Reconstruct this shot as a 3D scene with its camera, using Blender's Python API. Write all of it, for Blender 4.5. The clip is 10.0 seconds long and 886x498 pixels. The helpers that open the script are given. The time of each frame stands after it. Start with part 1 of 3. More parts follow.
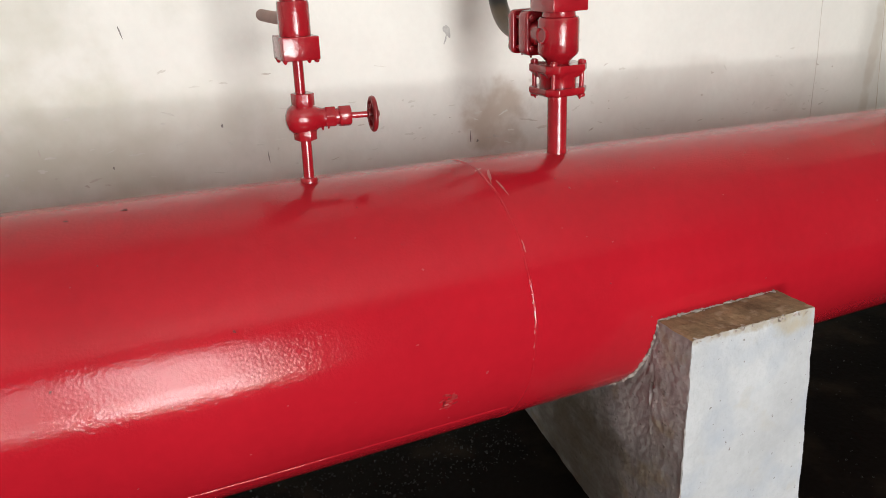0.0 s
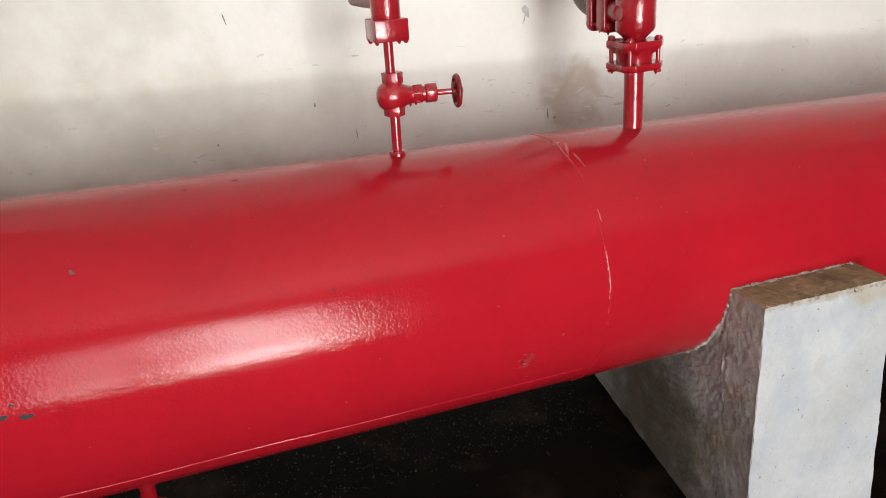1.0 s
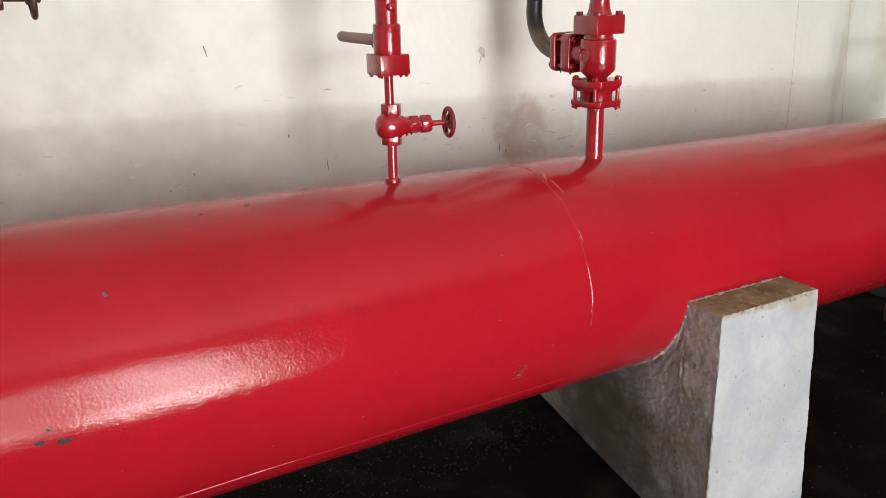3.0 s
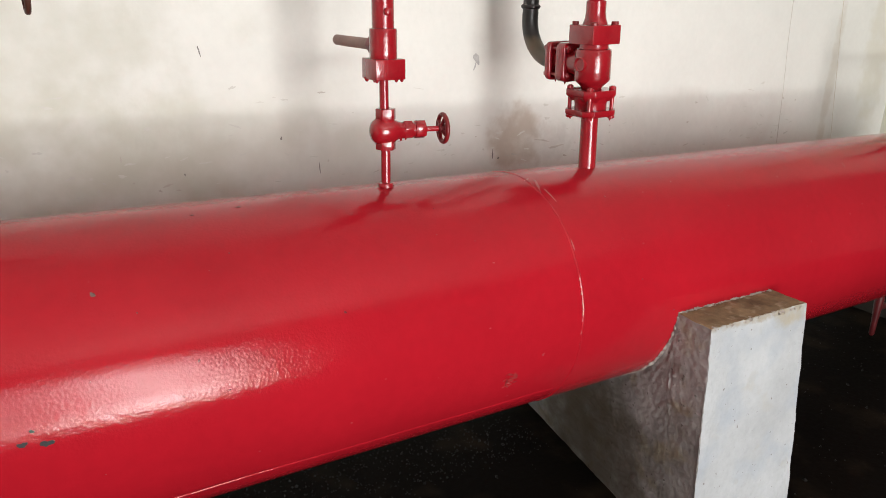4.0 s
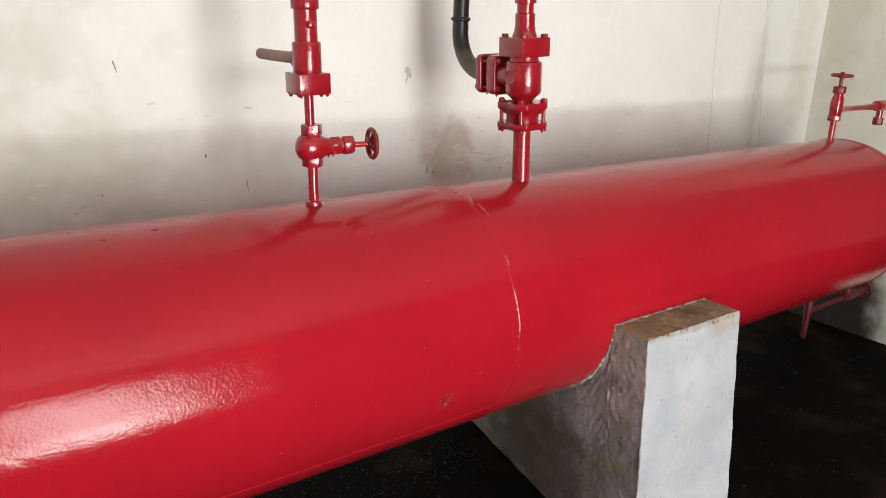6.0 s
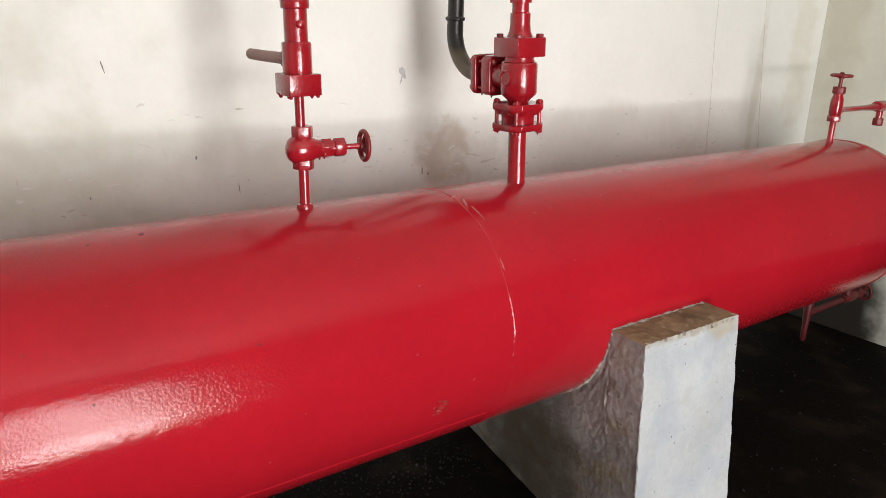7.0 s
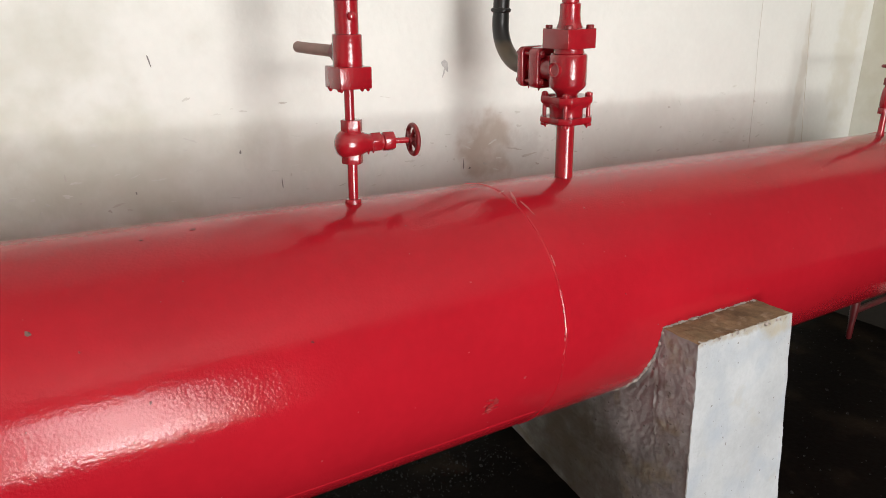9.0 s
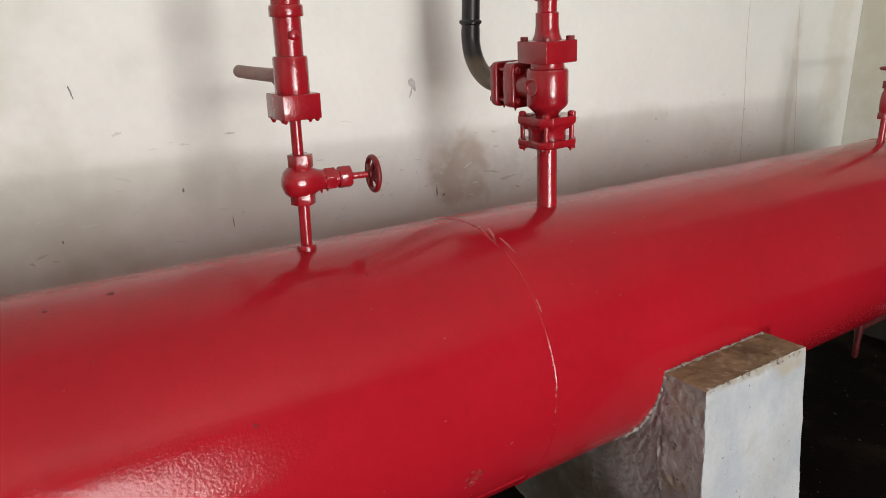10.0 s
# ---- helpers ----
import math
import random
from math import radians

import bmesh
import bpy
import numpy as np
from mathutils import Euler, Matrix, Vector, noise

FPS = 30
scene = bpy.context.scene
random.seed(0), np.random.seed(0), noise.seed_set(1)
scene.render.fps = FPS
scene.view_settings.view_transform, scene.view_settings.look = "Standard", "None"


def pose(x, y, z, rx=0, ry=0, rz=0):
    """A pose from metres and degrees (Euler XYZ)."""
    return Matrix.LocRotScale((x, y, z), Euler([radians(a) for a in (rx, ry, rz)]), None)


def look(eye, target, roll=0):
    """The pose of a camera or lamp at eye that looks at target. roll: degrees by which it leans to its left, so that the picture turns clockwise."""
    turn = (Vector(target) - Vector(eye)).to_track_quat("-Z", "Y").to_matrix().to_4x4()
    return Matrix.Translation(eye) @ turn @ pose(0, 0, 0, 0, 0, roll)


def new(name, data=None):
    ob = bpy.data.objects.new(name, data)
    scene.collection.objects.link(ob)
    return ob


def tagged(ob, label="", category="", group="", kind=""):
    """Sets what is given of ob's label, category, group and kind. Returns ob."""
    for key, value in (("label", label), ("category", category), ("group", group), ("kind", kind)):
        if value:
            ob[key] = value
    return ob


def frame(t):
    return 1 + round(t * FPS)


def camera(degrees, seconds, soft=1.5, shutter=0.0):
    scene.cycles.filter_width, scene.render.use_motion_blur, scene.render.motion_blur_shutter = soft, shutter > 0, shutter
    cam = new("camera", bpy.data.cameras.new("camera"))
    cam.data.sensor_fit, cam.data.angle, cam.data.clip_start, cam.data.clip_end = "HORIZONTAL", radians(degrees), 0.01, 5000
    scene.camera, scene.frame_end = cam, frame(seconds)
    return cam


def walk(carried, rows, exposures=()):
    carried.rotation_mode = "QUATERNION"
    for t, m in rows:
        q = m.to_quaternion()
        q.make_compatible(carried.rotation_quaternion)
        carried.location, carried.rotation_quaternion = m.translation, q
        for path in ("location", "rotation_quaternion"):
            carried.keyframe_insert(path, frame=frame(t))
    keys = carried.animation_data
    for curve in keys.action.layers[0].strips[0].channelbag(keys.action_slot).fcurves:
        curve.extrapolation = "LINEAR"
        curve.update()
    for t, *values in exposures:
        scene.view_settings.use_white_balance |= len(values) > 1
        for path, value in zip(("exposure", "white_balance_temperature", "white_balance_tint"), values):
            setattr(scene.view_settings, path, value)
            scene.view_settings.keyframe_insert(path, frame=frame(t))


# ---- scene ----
AX = 0.70          # height of the tank's axis above the floor
R = 0.30           # radius of the tank
cam = camera(61.43, 10.0, soft=0.55)
PATH = [
    (0, -0.4215, -1.3951, 0.6935, 69.521, -0.212, -27.077),
    (0.5, -0.4473, -1.4586, 0.6941, 68.495, 0.301, -22.921),
    (1, -0.4801, -1.4811, 0.6995, 68.292, 1.487, -21.755),
    (1.5, -0.5487, -1.4689, 0.7139, 69.607, 1.652, -23.729),
    (2, -0.6672, -1.4530, 0.7128, 71.045, 1.292, -26.781),
    (2.5, -0.7309, -1.4469, 0.6987, 70.649, 0.149, -29.817),
    (3, -0.7536, -1.4635, 0.6972, 71.279, -0.687, -30.841),
    (4.5, -0.7579, -1.4377, 0.6948, 71.964, -2.669, -31.614),
    (5, -0.7421, -1.4243, 0.6938, 72.317, -1.766, -34.262),
    (5.5, -0.7281, -1.4368, 0.6973, 72.733, -2.035, -35.723),
    (7, -0.6820, -1.4127, 0.6971, 72.767, -2.038, -35.880),
    (7.5, -0.6941, -1.4235, 0.6935, 71.932, -1.756, -35.774),
    (8, -0.7226, -1.4280, 0.6992, 72.336, -2.587, -34.269),
    (8.5, -0.7437, -1.4021, 0.6943, 72.526, -1.506, -34.346),
    (9, -0.7119, -1.3577, 0.6896, 72.285, -1.629, -34.126),
    (9.5, -0.6389, -1.2796, 0.6921, 73.270, 0.410, -33.975),
    (10, -0.5643, -1.1972, 0.6945, 73.116, 0.048, -35.844),
]
walk(cam, [(t, pose(x, y, AX + z, rx, ry, rz)) for t, x, y, z, rx, ry, rz in PATH], [(0.0, 0.0), (0.5, 0.0), (1.4, 0.08), (2.0, -0.03), (3.0, 0.0), (8.5, 0.0), (9.3, -0.05), (10.0, -0.30)])

# ---- world and light ----
DOOR_X0, DOOR_X1, DOOR_H, FRONT = -1.55, 0.74, 2.40, -4.2
world = bpy.data.worlds.new("sky")
scene.world = world
world.use_nodes = True
wn = world.node_tree.nodes
sky = wn.new("ShaderNodeTexSky")
sky.sky_type, sky.sun_disc = "NISHITA", False
sky.sun_elevation, sky.sun_rotation = radians(48), radians(150)
world.node_tree.links.new(sky.outputs[0], wn["Background"].inputs[0])
wn["Background"].inputs[1].default_value = 0.10


def sun_lamp():
    d = bpy.data.lights.new("sun", "SUN")
    d.energy, d.angle, d.color = 3.0, radians(0.6), (1.0, 0.95, 0.88)
    ob = new("sun", d)
    ob.matrix_world = look((3, -8, 9), (0.8, -6, 0))


def door_light(name, x0, x1, z0, z1, power, tilt, colour):
    """Daylight that comes in through the doorway: one lamp for the bright yard, one for the sky."""
    d = bpy.data.lights.new(name, "AREA")
    d.shape, d.size, d.size_y = "RECTANGLE", x1 - x0, z1 - z0
    d.energy, d.color = power, colour
    ob = new(name, d)
    ob.matrix_world = pose((x0 + x1) / 2, FRONT - 0.16, (z0 + z1) / 2, 90 + tilt, 0, -27)


sun_lamp()
door_light("yard_light", -0.60, DOOR_X1 - 0.06, 0.03, 0.30, 66, 25, (1.0, 0.98, 0.955))
door_light("side_yard_light", DOOR_X0 + 0.06, -0.82, 0.03, 0.30, 11, 25, (1.0, 0.98, 0.955))
door_light("sky_light", -0.60, DOOR_X1 - 0.06, 0.34, 2.34, 143, 12, (1.0, 0.985, 0.97))
door_light("side_sky_light", DOOR_X0 + 0.06, -0.82, 0.34, 2.34, 28, 12, (1.0, 0.985, 0.97))


# ---- materials ----
def mat(name, col, rough=0.5, metal=0.0, dark=0.8, scale=6.0, fine=90.0, bump=0.2, bump_scale=60.0, dist=0.002, coat=0.0, spec=0.5, detail=6):
    """A paint, plaster or metal with wear at two scales and a fine relief."""
    m = bpy.data.materials.new(name)
    m.use_nodes = True
    nt = m.node_tree
    n, l = nt.nodes, nt.links
    b = n["Principled BSDF"]
    geo = n.new("ShaderNodeNewGeometry")
    big, small, rel = (n.new("ShaderNodeTexNoise") for _ in range(3))
    for tex, s, d in ((big, scale, detail), (small, fine, 4), (rel, bump_scale, 3)):
        tex.inputs["Scale"].default_value, tex.inputs["Detail"].default_value = s, d
        l.new(geo.outputs["Position"], tex.inputs["Vector"])
    mix = n.new("ShaderNodeMix")
    mix.data_type = "RGBA"
    mix.inputs[6].default_value = (*[c * dark for c in col], 1)
    mix.inputs[7].default_value = (*col, 1)
    add = n.new("ShaderNodeMath")
    add.operation = "MULTIPLY_ADD"
    add.inputs[1].default_value = 0.35
    l.new(small.outputs[0], add.inputs[0])
    l.new(big.outputs[0], add.inputs[2])
    ramp = n.new("ShaderNodeMapRange")
    ramp.inputs[1].default_value, ramp.inputs[2].default_value = 0.42, 0.95
    l.new(add.outputs[0], ramp.inputs[0])
    l.new(ramp.outputs[0], mix.inputs[0])
    l.new(mix.outputs[2], b.inputs["Base Color"])
    rr = n.new("ShaderNodeMapRange")
    rr.inputs[3].default_value, rr.inputs[4].default_value = rough * 0.85, min(1, rough * 1.2)
    l.new(small.outputs[0], rr.inputs[0])
    l.new(rr.outputs[0], b.inputs["Roughness"])
    b.inputs["Metallic"].default_value = metal
    b.inputs["Specular IOR Level"].default_value = spec
    b.inputs["Coat Weight"].default_value, b.inputs["Coat Roughness"].default_value = coat, 0.12
    bp = n.new("ShaderNodeBump")
    bp.inputs["Strength"].default_value, bp.inputs["Distance"].default_value = bump, dist
    l.new(rel.outputs[0], bp.inputs["Height"])
    l.new(bp.outputs[0], b.inputs["Normal"])
    return m


def blend(m, colour, mask):
    """Lay a second colour over a material where mask(nodes, links, position) is 1."""
    n, l = m.node_tree.nodes, m.node_tree.links
    b = n["Principled BSDF"]
    old = b.inputs["Base Color"].links[0].from_socket
    geo = n.new("ShaderNodeNewGeometry")
    mix = n.new("ShaderNodeMix")
    mix.data_type = "RGBA"
    l.new(old, mix.inputs[6])
    mix.inputs[7].default_value = (*colour, 1)
    l.new(mask(n, l, geo.outputs["Position"]), mix.inputs[0])
    l.new(mix.outputs[2], b.inputs["Base Color"])


def stain_or_shade(cx, cz, wx, wz, amount, grain=9.0, axis=0, ragged_by=2.4, full=0.0):
    """A ragged soft patch of dirt or painted shade round (cx, cz) on an upright wall."""
    def mask(n, l, p):
        tex = n.new("ShaderNodeTexNoise")
        tex.inputs["Scale"].default_value, tex.inputs["Detail"].default_value = grain, 8
        l.new(p, tex.inputs["Vector"])
        sep = n.new("ShaderNodeSeparateXYZ")
        l.new(p, sep.inputs[0])

        def op(kind, a, b2):
            k = n.new("ShaderNodeMath")
            k.operation = kind
            for i, s in enumerate((a, b2)):
                if isinstance(s, (int, float)):
                    k.inputs[i].default_value = s
                else:
                    l.new(s, k.inputs[i])
            return k.outputs[0]
        u = op("DIVIDE", op("SUBTRACT", sep.outputs[axis], cx), wx)
        v = op("DIVIDE", op("SUBTRACT", sep.outputs[2], cz), wz)
        r2 = op("ADD", op("MULTIPLY", u, u), op("MULTIPLY", v, v))
        r2 = op("ADD", r2, op("MULTIPLY", op("SUBTRACT", tex.outputs[0], 0.5), ragged_by))
        mr = n.new("ShaderNodeMapRange")
        mr.interpolation_type = "SMOOTHSTEP"
        mr.inputs[1].default_value, mr.inputs[2].default_value = 1.1, full
        mr.inputs[3].default_value, mr.inputs[4].default_value = 0.0, amount
        l.new(r2, mr.inputs[0])
        return mr.outputs[0]
    return mask


def ripple(m, scale, strength, dist):
    """A second, broader unevenness under a material's fine relief."""
    n, l = m.node_tree.nodes, m.node_tree.links
    fine = n["Principled BSDF"].inputs["Normal"].links[0].from_node
    geo, tex, bp = n.new("ShaderNodeNewGeometry"), n.new("ShaderNodeTexNoise"), n.new("ShaderNodeBump")
    tex.inputs["Scale"].default_value, tex.inputs["Detail"].default_value = scale, 3
    bp.inputs["Strength"].default_value, bp.inputs["Distance"].default_value = strength, dist
    l.new(geo.outputs["Position"], tex.inputs["Vector"])
    l.new(tex.outputs[0], bp.inputs["Height"])
    l.new(bp.outputs[0], fine.inputs["Normal"])


RED = (0.405, 0.0095, 0.019)
red_tank = mat("red_enamel_on_steel", RED, 0.10, 0, 0.80, 2.5, 40, 0.40, 190, 0.0011, 0.0, 0.26)
ripple(red_tank, 30, 0.22, 0.002)
red_valve = mat("red_enamel_on_castings", (0.33, 0.0078, 0.015), 0.2, 0, 0.72, 14, 140, 0.45, 95, 0.0022, 0.5)
red_dull = mat("weathered_red_paint", (0.24, 0.009, 0.013), 0.4, 0, 0.5, 20, 160, 0.4, 160, 0.001)
# Darker red for the drain pipework: under-tank shade put into the colour.
red_shaded = mat("shade_darkened_red_paint", (0.11, 0.006, 0.008), 0.45, 0, 0.45, 20, 160, 0.4, 160, 0.001)
rust_paint = mat("brown_red_oxide_paint", (0.085, 0.032, 0.02), 0.42, 0, 0.5, 20, 150, 0.4, 150, 0.001)
pale_pipe = mat("dusty_primer_pipe", (0.36, 0.22, 0.19), 0.6, 0, 0.7, 14, 120, 0.3, 120, 0.001)
black_pipe = mat("black_bitumen_paint", (0.022, 0.020, 0.019), 0.36, 0, 0.6, 12, 120, 0.3, 90, 0.001)
blend(black_pipe, (0.12, 0.085, 0.05), stain_or_shade(0.58, AX + 0.57, 0.09, 0.05, 0.9, 12))
wall_paint = mat("off_white_limewash", (0.80, 0.80, 0.755), 0.85, 0, 0.9, 3.0, 55, 0.35, 38, 0.003, 0, 0.2)
# The wide low grey and olive bands paint the tank's soft shadow.
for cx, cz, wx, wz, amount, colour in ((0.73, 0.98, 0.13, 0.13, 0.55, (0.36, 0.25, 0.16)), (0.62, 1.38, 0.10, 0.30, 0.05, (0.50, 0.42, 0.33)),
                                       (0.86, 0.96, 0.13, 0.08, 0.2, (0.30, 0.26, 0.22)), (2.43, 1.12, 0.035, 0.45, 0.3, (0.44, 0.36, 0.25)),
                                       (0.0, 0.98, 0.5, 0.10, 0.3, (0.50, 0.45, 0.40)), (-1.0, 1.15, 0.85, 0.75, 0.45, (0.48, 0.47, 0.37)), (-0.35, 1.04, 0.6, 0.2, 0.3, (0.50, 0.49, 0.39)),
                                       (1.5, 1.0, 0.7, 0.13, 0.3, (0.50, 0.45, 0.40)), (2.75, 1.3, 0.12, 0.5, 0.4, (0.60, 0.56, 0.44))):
    blend(wall_paint, colour, stain_or_shade(cx, cz, wx, wz, amount, 7 if wx > 0.2 else 14 if wz > 0.1 else 34))
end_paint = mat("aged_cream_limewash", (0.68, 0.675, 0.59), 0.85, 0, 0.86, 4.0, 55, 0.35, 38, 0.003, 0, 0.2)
blend(end_paint, (0.50, 0.47, 0.36), stain_or_shade(0.40, 1.5, 0.12, 0.8, 0.5, 9, 1))
# Near-black foot: the deep shade behind the tank's end, put into the paint.
blend(end_paint, (0.014, 0.011, 0.008), stain_or_shade(0.62, 0.0, 0.72, 0.80, 0.99, 9, 1, 0.5, 0.6))
# Unseen room: pale ceiling and left wall add bounced light, dark walls cut it.
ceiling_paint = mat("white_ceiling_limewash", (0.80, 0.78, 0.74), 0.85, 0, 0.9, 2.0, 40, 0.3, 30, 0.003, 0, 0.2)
bounce_dark_paint = mat("bounce_cutting_limewash", (0.30, 0.29, 0.27), 0.85, 0, 0.88, 2.0, 40, 0.3, 30, 0.003, 0, 0.2)
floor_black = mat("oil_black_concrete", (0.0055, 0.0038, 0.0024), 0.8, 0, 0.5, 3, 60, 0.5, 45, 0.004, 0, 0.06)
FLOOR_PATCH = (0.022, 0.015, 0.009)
grit_mat = mat("damp_black_grit", (0.007, 0.006, 0.005), 0.55, 0, 0.4, 30, 200, 0.5, 150, 0.002, 0, 0.25)
cement = mat("grey_cement_render", (0.44, 0.42, 0.405), 0.9, 0, 0.42, 9, 60, 0.65, 60, 0.005, 0, 0.2, 9)
ripple(cement, 8, 0.35, 0.012)
whitewash = mat("bluish_whitewash", (0.49, 0.50, 0.51), 0.8, 0, 0.74, 6, 60, 0.8, 55, 0.005, 0, 0.25)
ripple(whitewash, 12, 0.5, 0.010)


def flecks(scale, lo, hi, amount):
    def mask(n, l, p):
        tex = n.new("ShaderNodeTexNoise")
        tex.inputs["Scale"].default_value, tex.inputs["Detail"].default_value = scale, 5
        l.new(p, tex.inputs["Vector"])
        mr = n.new("ShaderNodeMapRange")
        mr.inputs[1].default_value, mr.inputs[2].default_value, mr.inputs[4].default_value = lo, hi, amount
        l.new(tex.outputs[0], mr.inputs[0])
        return mr.outputs[0]
    return mask


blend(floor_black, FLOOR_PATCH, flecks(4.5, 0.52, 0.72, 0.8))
blend(whitewash, (0.30, 0.34, 0.40), flecks(7, 0.5, 0.75, 0.7))
blend(whitewash, (0.40, 0.36, 0.29), flecks(16, 0.62, 0.76, 0.35))
blend(whitewash, (0.14, 0.11, 0.09), flecks(70, 0.68, 0.72, 0.8))
blend(cement, (0.50, 0.46, 0.45), flecks(5, 0.5, 0.7, 0.6))
blend(cement, (0.30, 0.24, 0.14), flecks(11, 0.56, 0.70, 0.55))
blend(cement, (0.13, 0.10, 0.07), flecks(8, 0.58, 0.75, 0.6))
# Two brown-black patches darken the cement towards the foot and the back.
blend(cement, (0.13, 0.10, 0.07), stain_or_shade(0.16, 0.34, 0.34, 0.30, 0.75, 8, 1))
blend(cement, (0.085, 0.065, 0.042), stain_or_shade(0.02, 0.12, 0.42, 0.30, 0.8, 14, 1, 1.8))
blend(cement, (0.07, 0.055, 0.04), flecks(60, 0.64, 0.72, 0.7))
blend(whitewash, (0.36, 0.29, 0.16), stain_or_shade(0.97, AX - 0.045, 0.09, 0.035, 0.55, 24))
blend(whitewash, (0.30, 0.25, 0.17), stain_or_shade(0.85, AX - 0.024, 0.24, 0.016, 0.7, 45))
bare_top = mat("brown_bare_mortar", (0.34, 0.24, 0.14), 0.92, 0, 0.35, 16, 70, 0.9, 60, 0.006, 0, 0.2, 9)
lip_mat = mat("pale_mortar_crumbs", (0.45, 0.39, 0.35), 0.9, 0, 0.5, 40, 160, 0.8, 120, 0.002, 0, 0.2)
blend(bare_top, (0.46, 0.38, 0.28), flecks(22, 0.56, 0.68, 0.6))
chip_dark = mat("bare_primer_chip", (0.03, 0.034, 0.034), 0.75, 0, 0.6, 60, 300, 0.4, 200, 0.0005)
chip_drip = mat("dark_red_drip", (0.17, 0.012, 0.014), 0.8, 0, 0.6, 60, 300, 0.4, 200, 0.0005)
chip_grey = mat("grey_worn_chip", (0.19, 0.12, 0.10), 0.75, 0, 0.6, 60, 300, 0.4, 200, 0.0005)
scuff_mat = mat("pale_scuffed_paint", (0.43, 0.035, 0.038), 0.45, 0, 0.5, 70, 300, 0.5, 160, 0.0005)
glint_mat = mat("chalky_scratch_and_painted_glint", (0.52, 0.15, 0.14), 0.45, 0, 0.6, 60, 300, 0.4, 200, 0.0005)
plaster_grey = mat("bare_grey_plaster", (0.60, 0.59, 0.57), 0.9, 0, 0.6, 60, 200, 0.5, 120, 0.001)
mark_dark = mat("dark_scratch", (0.30, 0.28, 0.26), 0.9, 0, 0.6, 60, 200, 0.3, 120, 0.001)
crack_mat = mat("dusty_crack", (0.62, 0.58, 0.52), 0.9, 0, 0.75, 20, 150, 0.3, 120, 0.001)
yard_mat = mat("pale_yard_concrete", (0.50, 0.46, 0.40), 0.9, 0, 0.7, 1, 20, 0.3, 20, 0.003)
wood = mat("grey_painted_door_frame", (0.16, 0.17, 0.17), 0.5, 0, 0.7, 8, 60, 0.3, 60, 0.001)


# ---- building blocks ----
def link(name, bm, material, smooth=40):
    me = bpy.data.meshes.new(name)
    bmesh.ops.recalc_face_normals(bm, faces=bm.faces)
    bm.to_mesh(me)
    bm.free()
    for m in material if isinstance(material, (list, tuple)) else [material]:
        me.materials.append(m)
    if smooth:
        me.polygons.foreach_set("use_smooth", [True] * len(me.polygons))
        me.set_sharp_from_angle(angle=radians(smooth))
    return new(name, me)


def part(name, bm, material, parent, label="", smooth=40):
    ob = link(name, bm, material, smooth)
    ob.parent = parent
    return tagged(ob, label)


def thing(name, at, label, category, group=""):
    ob = new(name)
    ob.location = at
    ob.empty_display_size = 0.05
    return tagged(ob, label, category, group)


def box(x0, y0, z0, x1, y1, z1, bevel=0.0, segs=2):
    bm = bmesh.new()
    bmesh.ops.create_cube(bm, size=1, matrix=Matrix.Translation(((x0 + x1) / 2, (y0 + y1) / 2, (z0 + z1) / 2)) @ Matrix.Diagonal((x1 - x0, y1 - y0, z1 - z0, 1)))
    if bevel:
        bmesh.ops.bevel(bm, geom=bm.edges[:], offset=bevel, segments=segs, profile=0.5, affect="EDGES")
    return bm


AXIS = {"z": Matrix.Identity(4), "x": Matrix.Rotation(radians(90), 4, "Y"), "y": Matrix.Rotation(radians(-90), 4, "X"), "-x": Matrix.Rotation(radians(-90), 4, "Y")}


def lathe(profile, axis="z", at=(0, 0, 0), segs=40, wobble=0.0):
    """A solid of revolution: profile of (radius, height) from bottom to top, closed at the ends."""
    bm = bmesh.new()
    m = Matrix.Translation(at) @ AXIS[axis]
    rings = []
    for r, h in profile:
        ring = []
        for i in range(segs):
            a = 2 * math.pi * i / segs
            v = Vector((r * math.cos(a), r * math.sin(a), h))
            if wobble:
                v += Vector((math.cos(a), math.sin(a), 0)) * wobble * noise.noise(v * 60 + Vector(at) * 9)
            ring.append(bm.verts.new(m @ v))
        rings.append(ring)
    for a, b in zip(rings, rings[1:]):
        for i in range(segs):
            bm.faces.new((a[i], a[(i + 1) % segs], b[(i + 1) % segs], b[i]))
    bm.faces.new(rings[0][::-1])
    bm.faces.new(rings[-1])
    return bm


def prism(sides, r, h0, h1, axis="z", at=(0, 0, 0), turn=0.0, bevel=0.0015):
    """A nut or a block with the given number of sides; r is to the corner."""
    bm = bmesh.new()
    m = Matrix.Translation(at) @ AXIS[axis]
    lo, hi = ([bm.verts.new(m @ Vector((r * math.cos(2 * math.pi * (i + turn) / sides), r * math.sin(2 * math.pi * (i + turn) / sides), h))) for i in range(sides)] for h in (h0, h1))
    bm.faces.new(lo[::-1])
    bm.faces.new(hi)
    for i in range(sides):
        bm.faces.new((lo[i], lo[(i + 1) % sides], hi[(i + 1) % sides], hi[i]))
    if bevel:
        bmesh.ops.bevel(bm, geom=bm.edges[:], offset=bevel, segments=2, profile=0.5, affect="EDGES")
    return bm


